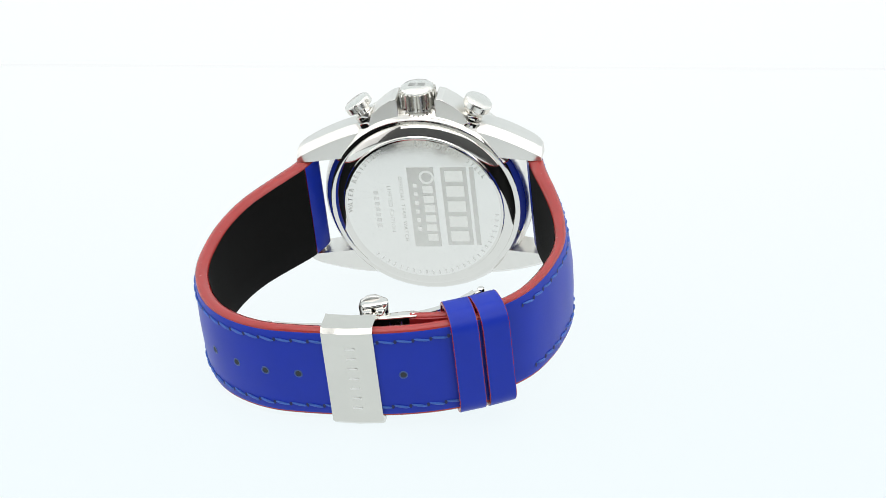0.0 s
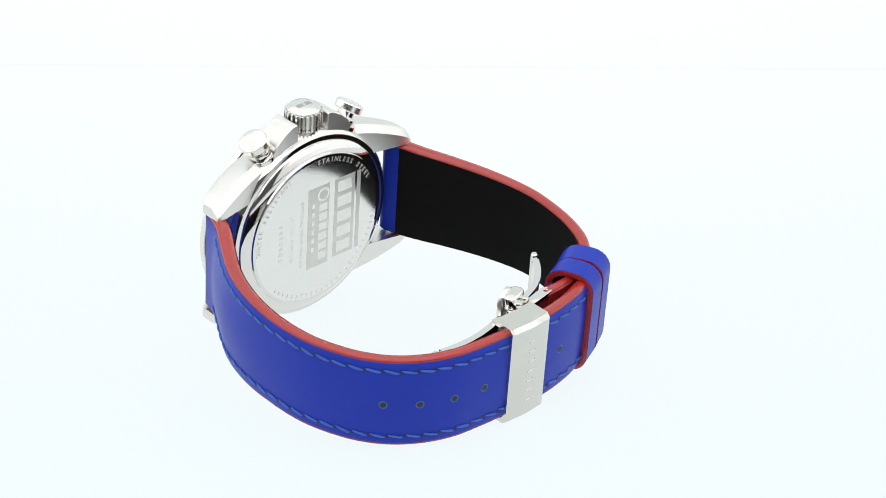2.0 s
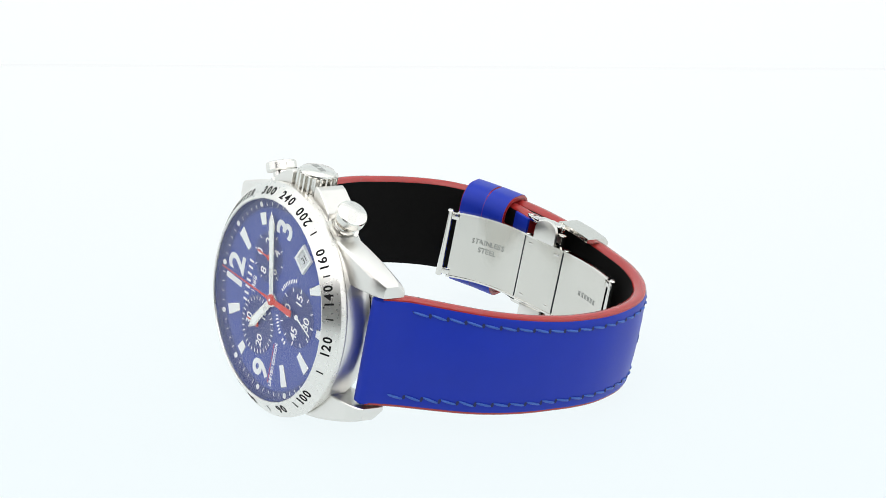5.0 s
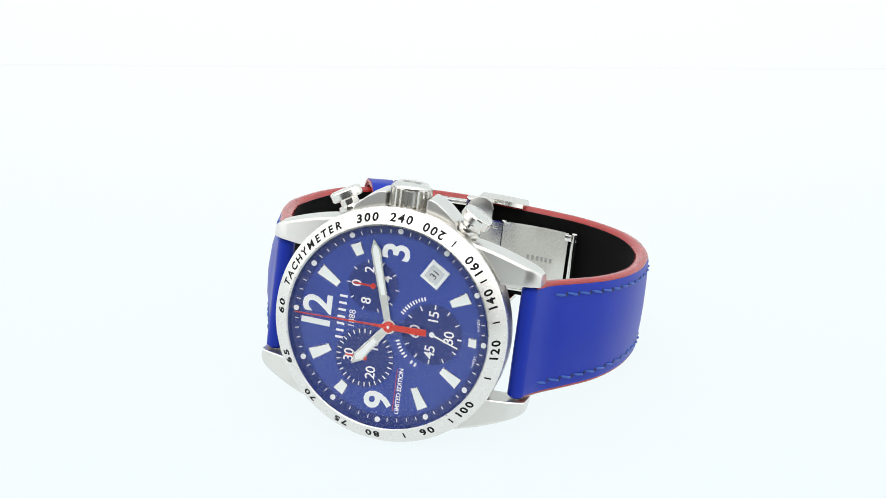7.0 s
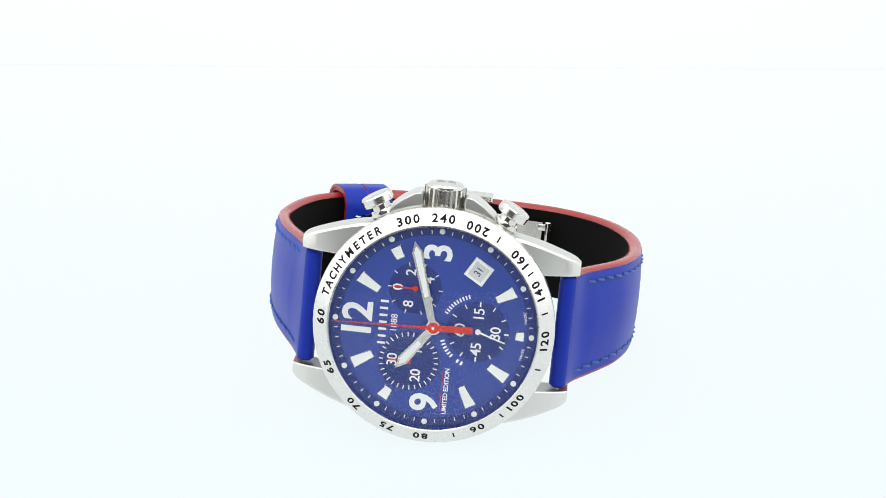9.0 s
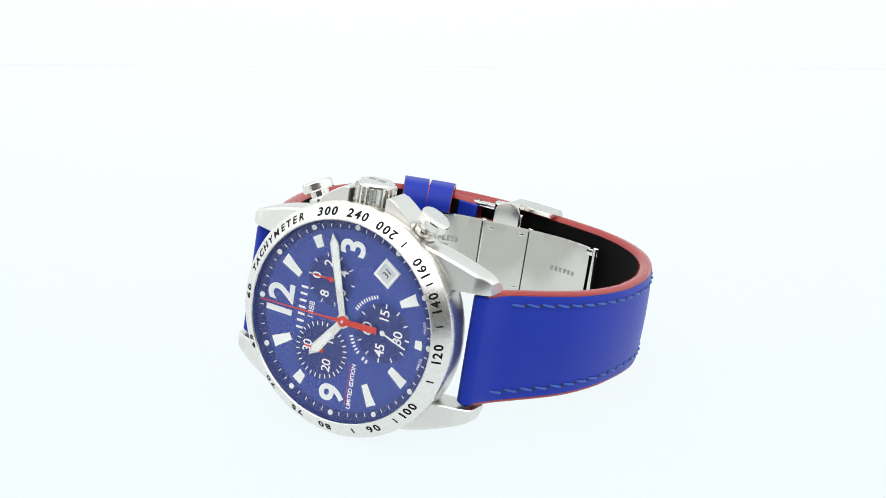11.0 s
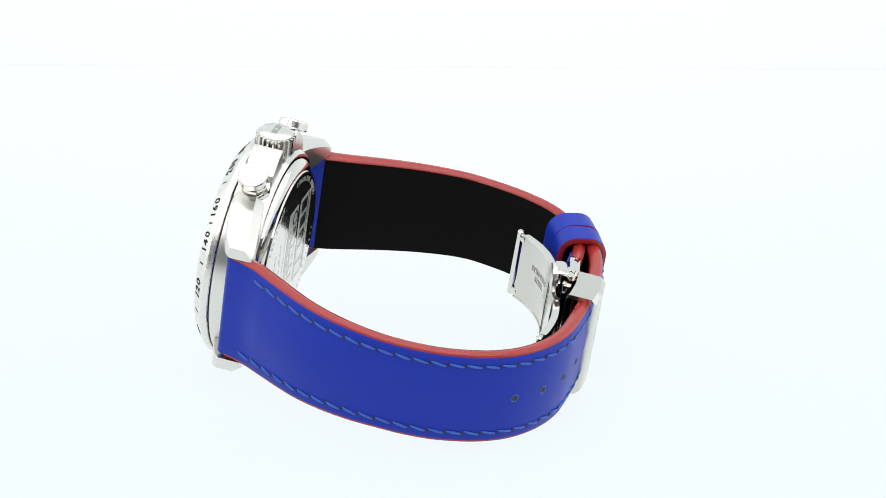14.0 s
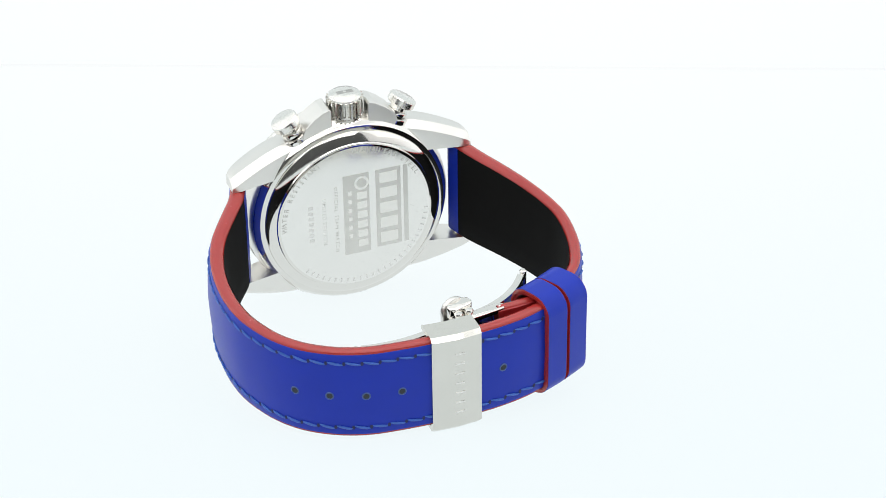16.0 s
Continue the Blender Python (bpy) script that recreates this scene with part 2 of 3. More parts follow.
# lugs: four horns that bend down towards the strap
def lug(sx, sy):
    """A horn with a broad brushed top, a polished outer chamfer and a blunt tip."""
    rows = []
    for u in (0, 0.12, 0.25, 0.38, 0.5, 0.6, 0.7, 0.8, 0.88, 0.95, 1.0):
        y = 10.0 + 13.6 * u
        top = -3.5 - 0.8 * u - 2.4 * u**2.4
        bot = -8.9 - 2.8 * u
        xi, xo = 10.15, 16.7 - 4.2 * u**1.5
        if u > 0.9:
            k = (u - 0.9) / 0.1
            top -= 0.5 * k * k
            bot += 0.4 * k * k
            xo -= 0.35 * k * k
        rows.append([(xi, bot), (xi, top - 0.15), (xi + 0.2, top), (xo - 0.55, top), (xo - 0.12, top - 0.22), (xo, top - 0.6), (xo, bot + 1.6), (xo - 1.3, bot)])
    bm = bmesh.new()
    vr = [[bm.verts.new((x * sx, (10.0 + 13.6 * u) * sy, z)) for x, z in r] for u, r in zip((0, 0.12, 0.25, 0.38, 0.5, 0.6, 0.7, 0.8, 0.88, 0.95, 1.0), rows)]
    n = len(vr[0])
    for a, b in zip(vr, vr[1:]):
        for i in range(n):
            j = (i + 1) % n
            bm.faces.new((a[i], a[j], b[j], b[i]))
    bm.faces.new(vr[0])
    bm.faces.new(vr[-1])
    return bm


for sx in (1, -1):
    for sy in (1, -1):
        part("lug", lug(sx, sy), steel_brushed, watch, "brushed steel lug", 25)

# spring bars between the lugs
for sy in (1, -1):
    part("spring_bar", move(lathe([(0, -10.6), (0.75, -10.6), (0.75, 10.6), (0, 10.6)], 16), at(0, 21.4 * sy, -9.0, 0, 90, 0)), steel_polished, watch)


# crown and its guards
def fluted(r, z0, z1, teeth, depth):
    bm = bmesh.new()
    n = teeth * 6
    prof = []
    for i in range(n):
        ph = (i % 6) / 6
        k = r - depth * (1 if 0.4 < ph < 0.95 else 0)
        prof.append((k * math.cos(2 * math.pi * i / n), k * math.sin(2 * math.pi * i / n)))
    lo = [bm.verts.new((x, y, z0)) for x, y in prof]
    hi = [bm.verts.new((x, y, z1)) for x, y in prof]
    for i in range(n):
        j = (i + 1) % n
        bm.faces.new((lo[i], lo[j], hi[j], hi[i]))
    bm.faces.new(hi)
    bm.faces.new(lo[::-1])
    return bm


TURN_X = Matrix.Rotation(radians(90), 4, "Y")
crown_at = at(0, 0.35, -6.5) @ TURN_X
crown = part("crown", move(join(fluted(3.55, 19.9, 23.2, 22, 0.7), lathe([(0, 18.4), (2.3, 18.4), (2.3, 19.4), (3.1, 19.7), (3.1, 20.1), (0, 20.1)], 48)), crown_at),
             steel_satin, watch, "fluted polished steel crown", 20)
part("crown_cap", move(lathe([(2.85, 22.9), (3.15, 23.15), (3.1, 23.5), (2.8, 23.8), (1.5, 24.05), (0, 24.1)], 64), crown_at), steel_satin, crown)
for sy in (1, -1):
    g = prism([(17.5, 0.0), (22.0, 0.0), (22.3, 0.4), (22.0, 1.5), (20.8, 3.4), (19.2, 5.2), (16.5, 6.2)], -9.3, -3.95, 0.15)
    part("crown_guard", move(g, at(0, 0.35 + sy * 3.55, 0) @ Matrix.Diagonal((1, sy, 1, 1))), steel_brushed, watch, "brushed steel crown guard", 15)


# pushers
def pusher(angle):
    m = at(0, 0, -6.5, 0, 0, angle) @ TURN_X
    p = part("pusher", move(lathe([(0, 24.0), (2.3, 23.98), (2.58, 23.85), (2.7, 23.6), (2.7, 22.5), (2.55, 22.25), (1.7, 22.2), (0, 22.2)], 48), m),
             steel_satin, watch, "round polished chronograph pusher", 25)
    part("stem", move(lathe([(1.6, 22.3), (1.6, 21.3), (2.05, 21.2), (2.15, 20.9), (2.15, 20.4), (1.8, 20.2), (1.8, 18.0)], 32), m), steel_polished, p)
    part("collar", move(lathe([(2.1, 20.1), (2.75, 20.05), (2.85, 19.7), (2.85, 17.5)], 32), m), steel_polished, p)


pusher(30.2)
pusher(-29.6)

# dial
DZ = -1.95
dial = ring_part("dial", [(0, DZ), (15.9, DZ), (15.9, DZ - 0.4), (0, DZ - 0.4)], dial_blue, watch, "blue sunray chronograph dial", closed=False)
ring_part("minute_ring", [(15.75, DZ + 0.03), (15.95, DZ + 0.12), (17.2, DZ + 0.3), (17.48, DZ + 1.18), (17.6, DZ + 1.18), (17.6, DZ - 0.3), (15.75, DZ - 0.3)], dial_flange, dial)
crystal = ring_part("crystal", [(0, -0.20), (17.0, -0.22), (17.5, -0.35), (17.5, -0.70), (0, -0.70)], sapphire, watch, "clear flat sapphire crystal", closed=False)
crystal.visible_shadow = False
SUBS = [(6.3, 3.6, 4.3), (-6.3, 3.6, 5.1), (0.0, -7.5, 5.1)]
for x, y, r in SUBS:
    part("subdial", move(lathe([(0, DZ + 0.02), (r - 0.1, DZ + 0.02), (r, DZ + 0.05), (r + 0.12, DZ + 0.005)], 64), at(x, y, 0)), dial_dark, dial, "dark blue recessed subdial")

# ---- strap: outer face curves in the plane of y, z ----
LONG = [(-23.2, -7.6), (-24.7, -11.7), (-27.0, -15.6), (-29.2, -19.2), (-31.6, -23.6), (-33.5, -28.9), (-34.6, -34.2), (-35.0, -39.5), (-34.9, -44.2),
        (-34.3, -48.4), (-33.0, -52.6), (-31.0, -56.9), (-28.0, -60.9), (-23.2, -64.6), (-17.4, -67.0), (-11.2, -67.9), (-3.0, -68.3), (6.6, -67.9),
        (12.5, -66.7), (17.6, -64.8), (23.2, -62.0)]
SHORT = [(23.1, -7.6), (24.8, -13.2), (27.4, -20.0), (29.6, -26.6), (31.0, -32.6), (31.6, -38.0), (30.9, -44.3), (29.4, -50.0), (26.8, -55.4), (22.6, -59.6),
         (17.6, -62.1), (12.5, -63.2), (8.0, -63.4)]


def drift(d):
    """The loop's small lean off the middle of the lugs."""
    return 0.15


def half_width(s, length, side):
    d = s * length
    return 9.8 - 1.2 * min(1, max(0, (d - 4) / 30.0))


def strap(points, side, name, thick_lug, thick_end, label):
    """side: +1 where travelling along the points keeps the wrist on the right hand."""
    global OUT
    OUT = side
    path, length = spline(points, 110)

    def dims(s):
        w = half_width(s, length, side)
        d = s * length
        th = thick_lug + (thick_end - thick_lug) * min(1, d / 30.0)
        return w, th

    def outer(k, s):
        w, th = dims(s)
        d = s * length
        c = min(1.0, d / 8.0) * (1.0 + 3.0 * math.exp(-((d - 13.0) / 13.0) ** 2))
        return [(-w + 0.30, -0.40), (-w + 0.42, -0.14), (-w + 0.8, -0.03), (-w * 0.75, 0.02), (-w * 0.4, 0.18 * c), (0, 0.24 * c), (w * 0.4, 0.18 * c), (w * 0.75, 0.02), (w - 0.8, -0.03),
                (w - 0.42, -0.14), (w - 0.30, -0.40)]

    def rim(sign):
        def f(k, s):
            w, th = dims(s)
            return [(sign * (w - 0.40), -0.22), (sign * (w - 0.12), -0.24), (sign * (w + 0.14), -0.5), (sign * (w + 0.25), -th * 0.5), (sign * (w - 0.1), -th + 0.35), (sign * (w - 0.5), -th + 0.02), (sign * (w - 1.2), -th + 0.05)]
        return f

    def inner(k, s):
        w, th = dims(s)
        return [(-w + 0.02, -th + 0.2), (-w + 0.3, -th - 0.01), (-w * 0.5, -th - 0.04), (0, -th - 0.05), (w * 0.5, -th - 0.04), (w - 0.45, -th - 0.01)]

    def core(k, s):
        w, th = dims(s)
        return [(-w + 0.7, -0.6), (w - 0.7, -0.6), (w - 0.7, -th + 0.15), (-w + 0.7, -th + 0.15)]

    def shift(s):
        return drift(s * length)

    wrap = 4
    top = part(name, sweep(path, outer, shift, closed_section=False), leather_blue, watch, label, 40)
    part("edge", sweep(path, rim(1), shift, closed_section=False), edge_red, top, "red painted strap edge", 60)
    part("edge", sweep(path, rim(-1), shift, closed_section=False), edge_red, top, "red painted strap edge", 60)
    total = len(path) - 1
    part("lining", sweep(path[wrap:], lambda k, s: inner(k, (k + wrap) / total), lambda s: shift((s * (total - wrap) + wrap) / total), closed_section=False),
         leather_black, top, "black strap lining", 60)
    part("bar_wrap", sweep(path[:wrap + 1], lambda k, s: inner(k, k / total), lambda s: shift(s * wrap / total), closed_section=False), leather_blue, top,
         "blue leather folded round the spring bar", 60)
    part("filler", sweep(path, core, shift), leather_red, top)
    # the rounded fold at the spring bar
    t0 = (path[1] - path[0]) / np.linalg.norm(path[1] - path[0])
    c0 = path[0] + OUT * np.array([-t0[1], t0[0]]) * (-thick_lug / 2)
    r = thick_lug / 2 - 0.02
    part("bar_fold", move(lathe([(0, -9.75), (r - 0.5, -9.75), (r, -9.3), (r, 9.3), (r - 0.5, 9.75), (0, 9.75)], 32), at(0, c0[0], c0[1], 0, 90, 0)), leather_blue, top)
    return top, path, length


long_strap, long_path, long_len = strap(LONG, -1, "long_strap", 3.0, 2.6, "blue leather strap half with punched holes and blue stitching")
short_strap, short_path, short_len = strap(SHORT, 1, "short_strap", 3.0, 2.2, "blue leather strap half with stitching")


OUT = 1.0
END = 16
part("strap_end", sweep(short_path[-END:], lambda k, s: [(-8.5, -0.5), (-8.3, 0.06), (8.3, 0.06), (8.5, -0.5), (8.5, -1.6), (8.2, -2.05), (-8.2, -2.05), (-8.5, -1.6)], lambda s: drift(60)),
     leather_red, short_strap, "bare red leather end at the clasp", 40)
part("end_fold", sweep(short_path[-7:], lambda k, s: [(-8.0, -1.9), (8.0, -1.9), (8.2, -2.2), (8.0, -2.5), (-8.0, -2.5), (-8.2, -2.2)], lambda s: drift(60)),
     leather_blue, short_strap, "blue leather folded round the clasp bar", 40)


# ---- things on the strap: threads, holes, keepers ----
def on_path(path, side, u):
    """Place and axes at the fraction u of a strap's outer face: x axis across, y axis along, z axis outward."""
    f = u * (len(path) - 1)
    k = min(int(f), len(path) - 2)
    p = path[k] + (f - k) * (path[k + 1] - path[k])
    t = path[k + 1] - path[k]
    t = t / np.linalg.norm(t)
    nrm = side * np.array([-t[1], t[0]])
    m = Matrix(((1, 0, 0, 0), (0, t[0], nrm[0], p[0]), (0, t[1], nrm[1], p[1]), (0, 0, 0, 1)))
    if m.to_3x3().determinant() < 0:
        m = m @ Matrix.Diagonal((-1, 1, 1, 1))
    return m


def stitch_mesh():
    bm = bmesh.new()
    n, rings = 8, []
    prof = [(-1.40, 0.05), (-1.22, 0.20), (-0.85, 0.33), (-0.3, 0.38), (0.3, 0.38), (0.85, 0.33), (1.22, 0.20), (1.40, 0.05)]
    for y, r in prof:
        rings.append([bm.verts.new((0.62 * r * math.cos(2 * math.pi * i / n) + 0.19 * y, y, 0.62 * r * math.sin(2 * math.pi * i / n) - 0.12 * (y / 1.3) ** 4)) for i in range(n)])
    for a, b in zip(rings, rings[1:]):
        for i in range(n):
            bm.faces.new((a[i], a[(i + 1) % n], b[(i + 1) % n], b[i]))
    finish(bm, 80)
    me = bpy.data.meshes.new("stitch")
    bm.to_mesh(me)
    bm.free()
    me.materials.append(thread_blue)
    return me


STITCH = stitch_mesh()


def stitches(owner, path, length, side, d0, d1):
    pitch = 3.05
    holes = bmesh.new()
    count = int((d1 - d0) / pitch)
    for sign in (1, -1):
        for i in range(count):
            d = d0 + (i + 0.5) * pitch - (1.8 if sign < 0 else 0)
            u = d / length
            x = sign * (half_width(u, length, side) - 2.0) + drift(d)
            ob = new("stitch", STITCH)
            ob.parent = owner
            ob.matrix_basis = SEAT @ on_path(path, side, u) @ at(x if on_path(path, side, u)[0][0] > 0 else -x, 0, 0.10 + random.uniform(-0.02, 0.03), 0, 0, random.uniform(-3, 3))
            # Flat dark ovals at the stitch ends: needle holes with shade in their colour.
            for end in (-1.5, 1.5):
                m = on_path(path, side, u) @ at(x if on_path(path, side, u)[0][0] > 0 else -x, end, 0.035)
                ring = [holes.verts.new(m @ Vector((0.42 * math.cos(q * math.pi / 4), 0.26 * math.sin(q * math.pi / 4), 0))) for q in range(8)]
                holes.faces.new(ring)
    tagged(part("stitch_end_shade", holes, needle_dark, owner), kind="stuff")


stitches(long_strap, long_path, long_len, -1, 5.2, long_len - 5)
stitches(short_strap, short_path, short_len, 1, 5.2, 52.0)

for y_hole in (-27.9, -22.9, -17.3, -11.2, -5.2, 0.7, 6.6):
    i = min(range(len(long_path)), key=lambda k: abs(long_path[k][0] - y_hole) + (100 if long_path[k][1] > -50 else 0))
    m = on_path(long_path, -1, i / (len(long_path) - 1))
    hole = part("strap_hole", move(move(lathe([(0.50, 0.20), (0.56, 0.31), (0.66, 0.33), (0.76, 0.29), (0.80, 0.18)], 24), m), at(0.15, 0, 0)), hole_rim, long_strap, "punched hole with a pale rim", 60)
    # Dark disc level with the leather stands in for the shade inside the hole.
    part("hole_shade_disc", move(move(lathe([(0, 0.255), (0.58, 0.255)], 24), m), at(0.15, 0, 0)), hole_dark, hole)


def keeper(centre, tangent_deg, width, name_label):
    """A blue leather loop with red cut edges round both strap layers."""
    def ring(inset, grow):
        # rounded rectangle in x and depth
        pts = []
        hx, z0, z1, r = 9.0 + grow, -6.9 - grow, 0.0 + grow, 2.4 + grow
        for cx, cz, a0 in ((hx - r, z1 - r, 0), (-hx + r, z1 - r, 90), (-hx + r, z0 + r, 180), (hx - r, z0 + r, 270)):
            for a in np.linspace(a0, a0 + 90, 7):
                pts.append((cx + r * math.cos(radians(a)), cz + r * math.sin(radians(a))))
        return pts
    m = at(0.15, centre[0], centre[1], 0, 0, 0) @ Matrix.Rotation(radians(tangent_deg), 4, "X")
    # local: x across, y along the strap, z outward from the wrist
    def tube(a, b, y0, y1):
        bm = bmesh.new()
        rings = [[bm.verts.new((x, y, z)) for x, z in p] for p, y in ((a, y0), (b, y0), (b, y1), (a, y1))]
        n = len(a)
        for q in range(4):
            u, v = rings[q], rings[(q + 1) % 4]
            for i in range(n):
                bm.faces.new((u[i], u[(i + 1) % n], v[(i + 1) % n], v[i]))
        return bm
    h = width / 2
    body = part("keeper", move(tube(ring(0, 0.62), ring(0, 1.15), -h, h), m), leather_blue, watch, name_label, 40)
    part("keeper_lining", move(tube(ring(0, 0.0), ring(0, 0.6), -h + 0.05, h - 0.05), m), leather_red, body, "red inner leather and cut edge", 40)
    for s in (-1, 1):
        y0, y1 = sorted((s * (h - 0.02), s * (h + 0.10)))
        part("keeper_edge", move(tube(ring(0, 0.55), ring(0, 1.08), y0, y1), m), edge_red, body, "red cut edge", 40)


keeper((17.6, -64.9), 203, 4.5, "blue leather keeper loop over the strap tail")
keeper((22.4, -62.6), 208, 4.6, "blue leather keeper loop beside the other")


# ---- folding clasp ----
clasp = part("clasp_cover", bmesh.new(), steel_plate, watch, "satin steel clasp cover with an engraved name")
clasp_mesh = bmesh.new()
outer = [(-9.0, -68.0), (9.0, -68.0), (9.75, -67.3), (9.75, -63.0), (8.95, -62.8), (8.95, -66.6), (8.6, -67.1), (-8.6, -67.1), (-8.95, -66.6), (-8.95, -62.8), (-9.75, -63.0), (-9.75, -67.3)]
rows = []
for y, dz in ((-7.9, 0.25), (-7.4, 0.0), (-3.3, -0.28), (0.6, 0.0), (1.1, 0.25)):
    rows.append([clasp_mesh.verts.new((x + 0.05, y + 1.5, z + dz - 1.15)) for x, z in outer])
for a, b in zip(rows, rows[1:]):
    for i in range(12):
        clasp_mesh.faces.new((a[i], a[(i + 1) % 12], b[(i + 1) % 12], b[i]))
for r in (rows[0], rows[-1]):
    clasp_mesh.faces.new(r[:])
finish(clasp_mesh, 25)
clasp_mesh.transform(SEAT)
clasp_mesh.to_mesh(clasp.data)
clasp_mesh.free()
# the name: seven plain strokes where the letters stand
for i in range(7):
    x = 6.0 - i * 2.0
    part("engraved_mark", move(box(0.3, 1.7, 0.04), at(x + 0.05, -1.5, -69.42)), steel_brushed, clasp)

latch = part("latch_block", move(prism([(-8.4, -2.2), (8.4, -2.2), (8.4, 3.4), (-8.4, 3.4)], -62.4, -60.9, 0.3), at(0, 1.0, -1.2)), steel_polished, watch, "polished steel latch body of the clasp")
for sx in (1, -1):
    part("release_tab", move(prism([(-0.9, -2.4), (1.6, -2.4), (2.7, -1.9), (3.3, -0.9), (3.45, 0.0), (3.3, 0.9), (2.7, 1.9), (1.6, 2.4), (-0.9, 2.4)], -0.45, 0.45, 0.15),
                             at(sx * 7.5, 0.9, -59.9, 17, 0, 0) @ Matrix.Diagonal((sx, 1, 1, 1))), steel_brushed, latch, "satin steel release tab")
    b = part("push_button", move(prism([(-2.4, -0.6), (-1.9, -1.2), (1.9, -1.2), (2.4, -0.6), (2.4, 0.6), (1.7, 1.3), (-1.7, 1.3), (-2.4, 0.6)], 0, 2.4, 0.45, 3),
                                     at(sx * 8.0, 1.6, -61.0, 20, 0, 0) @ Matrix(((0, 0, sx, 0), (1, 0, 0, 0), (0, 1, 0, 0), (0, 0, 0, 1)))), steel_polished, latch, "polished clasp release button")
    part("button_foot", move(lathe([(0, 1.7), (0.7, 1.6), (0.9, 1.3), (0.9, -1.0)], 20), at(sx * 8.2, 0.7, -63.0, 0, 90 * sx, 0)), steel_polished, b)
    part("button_foot", move(lathe([(0, 1.7), (0.7, 1.6), (0.9, 1.3), (0.9, -1.0)], 20), at(sx * 8.2, 2.8, -62.5, 0, 90 * sx, 0)), steel_polished, b)
    arm = part("side_arm", move(prism([(2.3, -64.3), (2.6, -62.5), (8.3, -61.3), (9.3, -61.6), (9.6, -62.3), (9.1, -63.2), (4.9, -63.9)], 0, 0.9, 0.15), at(sx * 8.0, 0, 0) @ Matrix(((0, 0, sx, 0), (1, 0, 0, 0), (0, 1, 0, 0), (0, 0, 0, 1)))),
               steel_polished, latch, "polished steel side arm")
    for y, z in ((3.4, -63.3), (8.5, -62.25)):
        part("pin", move(lathe([(0, 0.98), (0.3, 0.98), (0.42, 0.9), (0.42, 0.2)], 16), at(sx * 8.0, y, z, 0, 90 * sx, 0)), steel_satin, arm)


def plate(y0, z0, y1, z1, hx, th, bow, label):
    """A thin bowed steel plate between two hinge lines."""
    bm = bmesh.new()
    n = 10
    L = math.hypot(y1 - y0, z1 - z0)
    ny, nz = -(z1 - z0) / L, (y1 - y0) / L
    rows = []
    for i in range(n + 1):
        u = i / n
        b = bow * 4 * u * (1 - u)
        cy, cz = y0 + (y1 - y0) * u + ny * b, z0 + (z1 - z0) * u + nz * b
        rows.append([bm.verts.new((x, cy + ny * o, cz + nz * o)) for x, o in ((-hx, 0), (-hx + 0.25, th / 2), (hx - 0.25, th / 2), (hx, 0), (hx, -th / 2), (-hx, -th / 2))])
    for a, b in zip(rows, rows[1:]):
        for i in range(6):
            bm.faces.new((a[i], a[(i + 1) % 6], b[(i + 1) % 6], b[i]))
    bm.faces.new(rows[0])
    bm.faces.new(rows[-1])
    p = part("clasp_plate", bm, steel_plate, watch, label, 30)
    for sx in (1, -1):
        rim = bmesh.new()
        ring = []
        for i in range(n + 1):
            u = i / n
            b = bow * 4 * u * (1 - u)
            cy, cz = y0 + (y1 - y0) * u + ny * b, z0 + (z1 - z0) * u + nz * b
            ring.append([rim.verts.new((sx * x, cy + ny * o, cz + nz * o)) for x, o in ((hx - 0.02, 0.75), (hx + 0.3, 0.6), (hx + 0.3, -0.6), (hx - 0.02, -0.6))])
        for a, b in zip(ring, ring[1:]):
            for i in range(4):
                rim.faces.new((a[i], a[(i + 1) % 4], b[(i + 1) % 4], b[i]))
        rim.faces.new(ring[0])
        rim.faces.new(ring[-1])
        part("plate_rim", rim, steel_polished, p, "polished rim", 30)
    return p


def pin_bar(owner, y, z, hx, r):
    part("hinge_pin", move(lathe([(0, -hx - 0.5), (r * 0.7, -hx - 0.5), (r, -hx - 0.3), (r, hx + 0.3), (r * 0.7, hx + 0.5), (0, hx + 0.5)], 20), at(0, y, z, 0, 90, 0)), steel_polished, owner)


p1 = plate(17.0, -51.5, 5.3, -59.4, 6.3, 0.9, 1.5, "satin steel folding plate stamped with writing")
p2 = plate(5.1, -59.4, -3.5, -61.7, 6.3, 0.9, -0.1, "satin steel middle plate of the clasp")
p3 = plate(-3.7, -61.7, -16.4, -62.1, 6.3, 0.9, 0.8, "satin steel folding plate stamped with marks")
for owner, y, z in ((p1, 18.0, -50.3), (p2, 5.2, -59.5), (p2, -3.6, -61.9), (p3, -17.5, -61.9)):
    pin_bar(owner, y, z, 6.2, 0.62)


for owner, y, z, dy, dz in ((p1, 17.4, -51.0, 1.6, 1.4), (p3, -16.9, -62.0, 2.4, -0.3)):
    for sx in (1, -1):
        part("plate_ear", move(box(1.3, math.hypot(dy, dz), 0.9, 0.2), at(sx * 5.6, y, z, math.degrees(math.atan2(dz, dy)), 0, 0)), steel_satin, owner)


# dark joints where the plates meet
for y, z, tilt in ((5.2, -58.85, 30.0), (-3.6, -61.15, 10.0)):
    part("plate_joint", move(box(12.2, 0.15, 0.2), at(0, y, z, tilt, 0, 0)), hole_dark, p2)


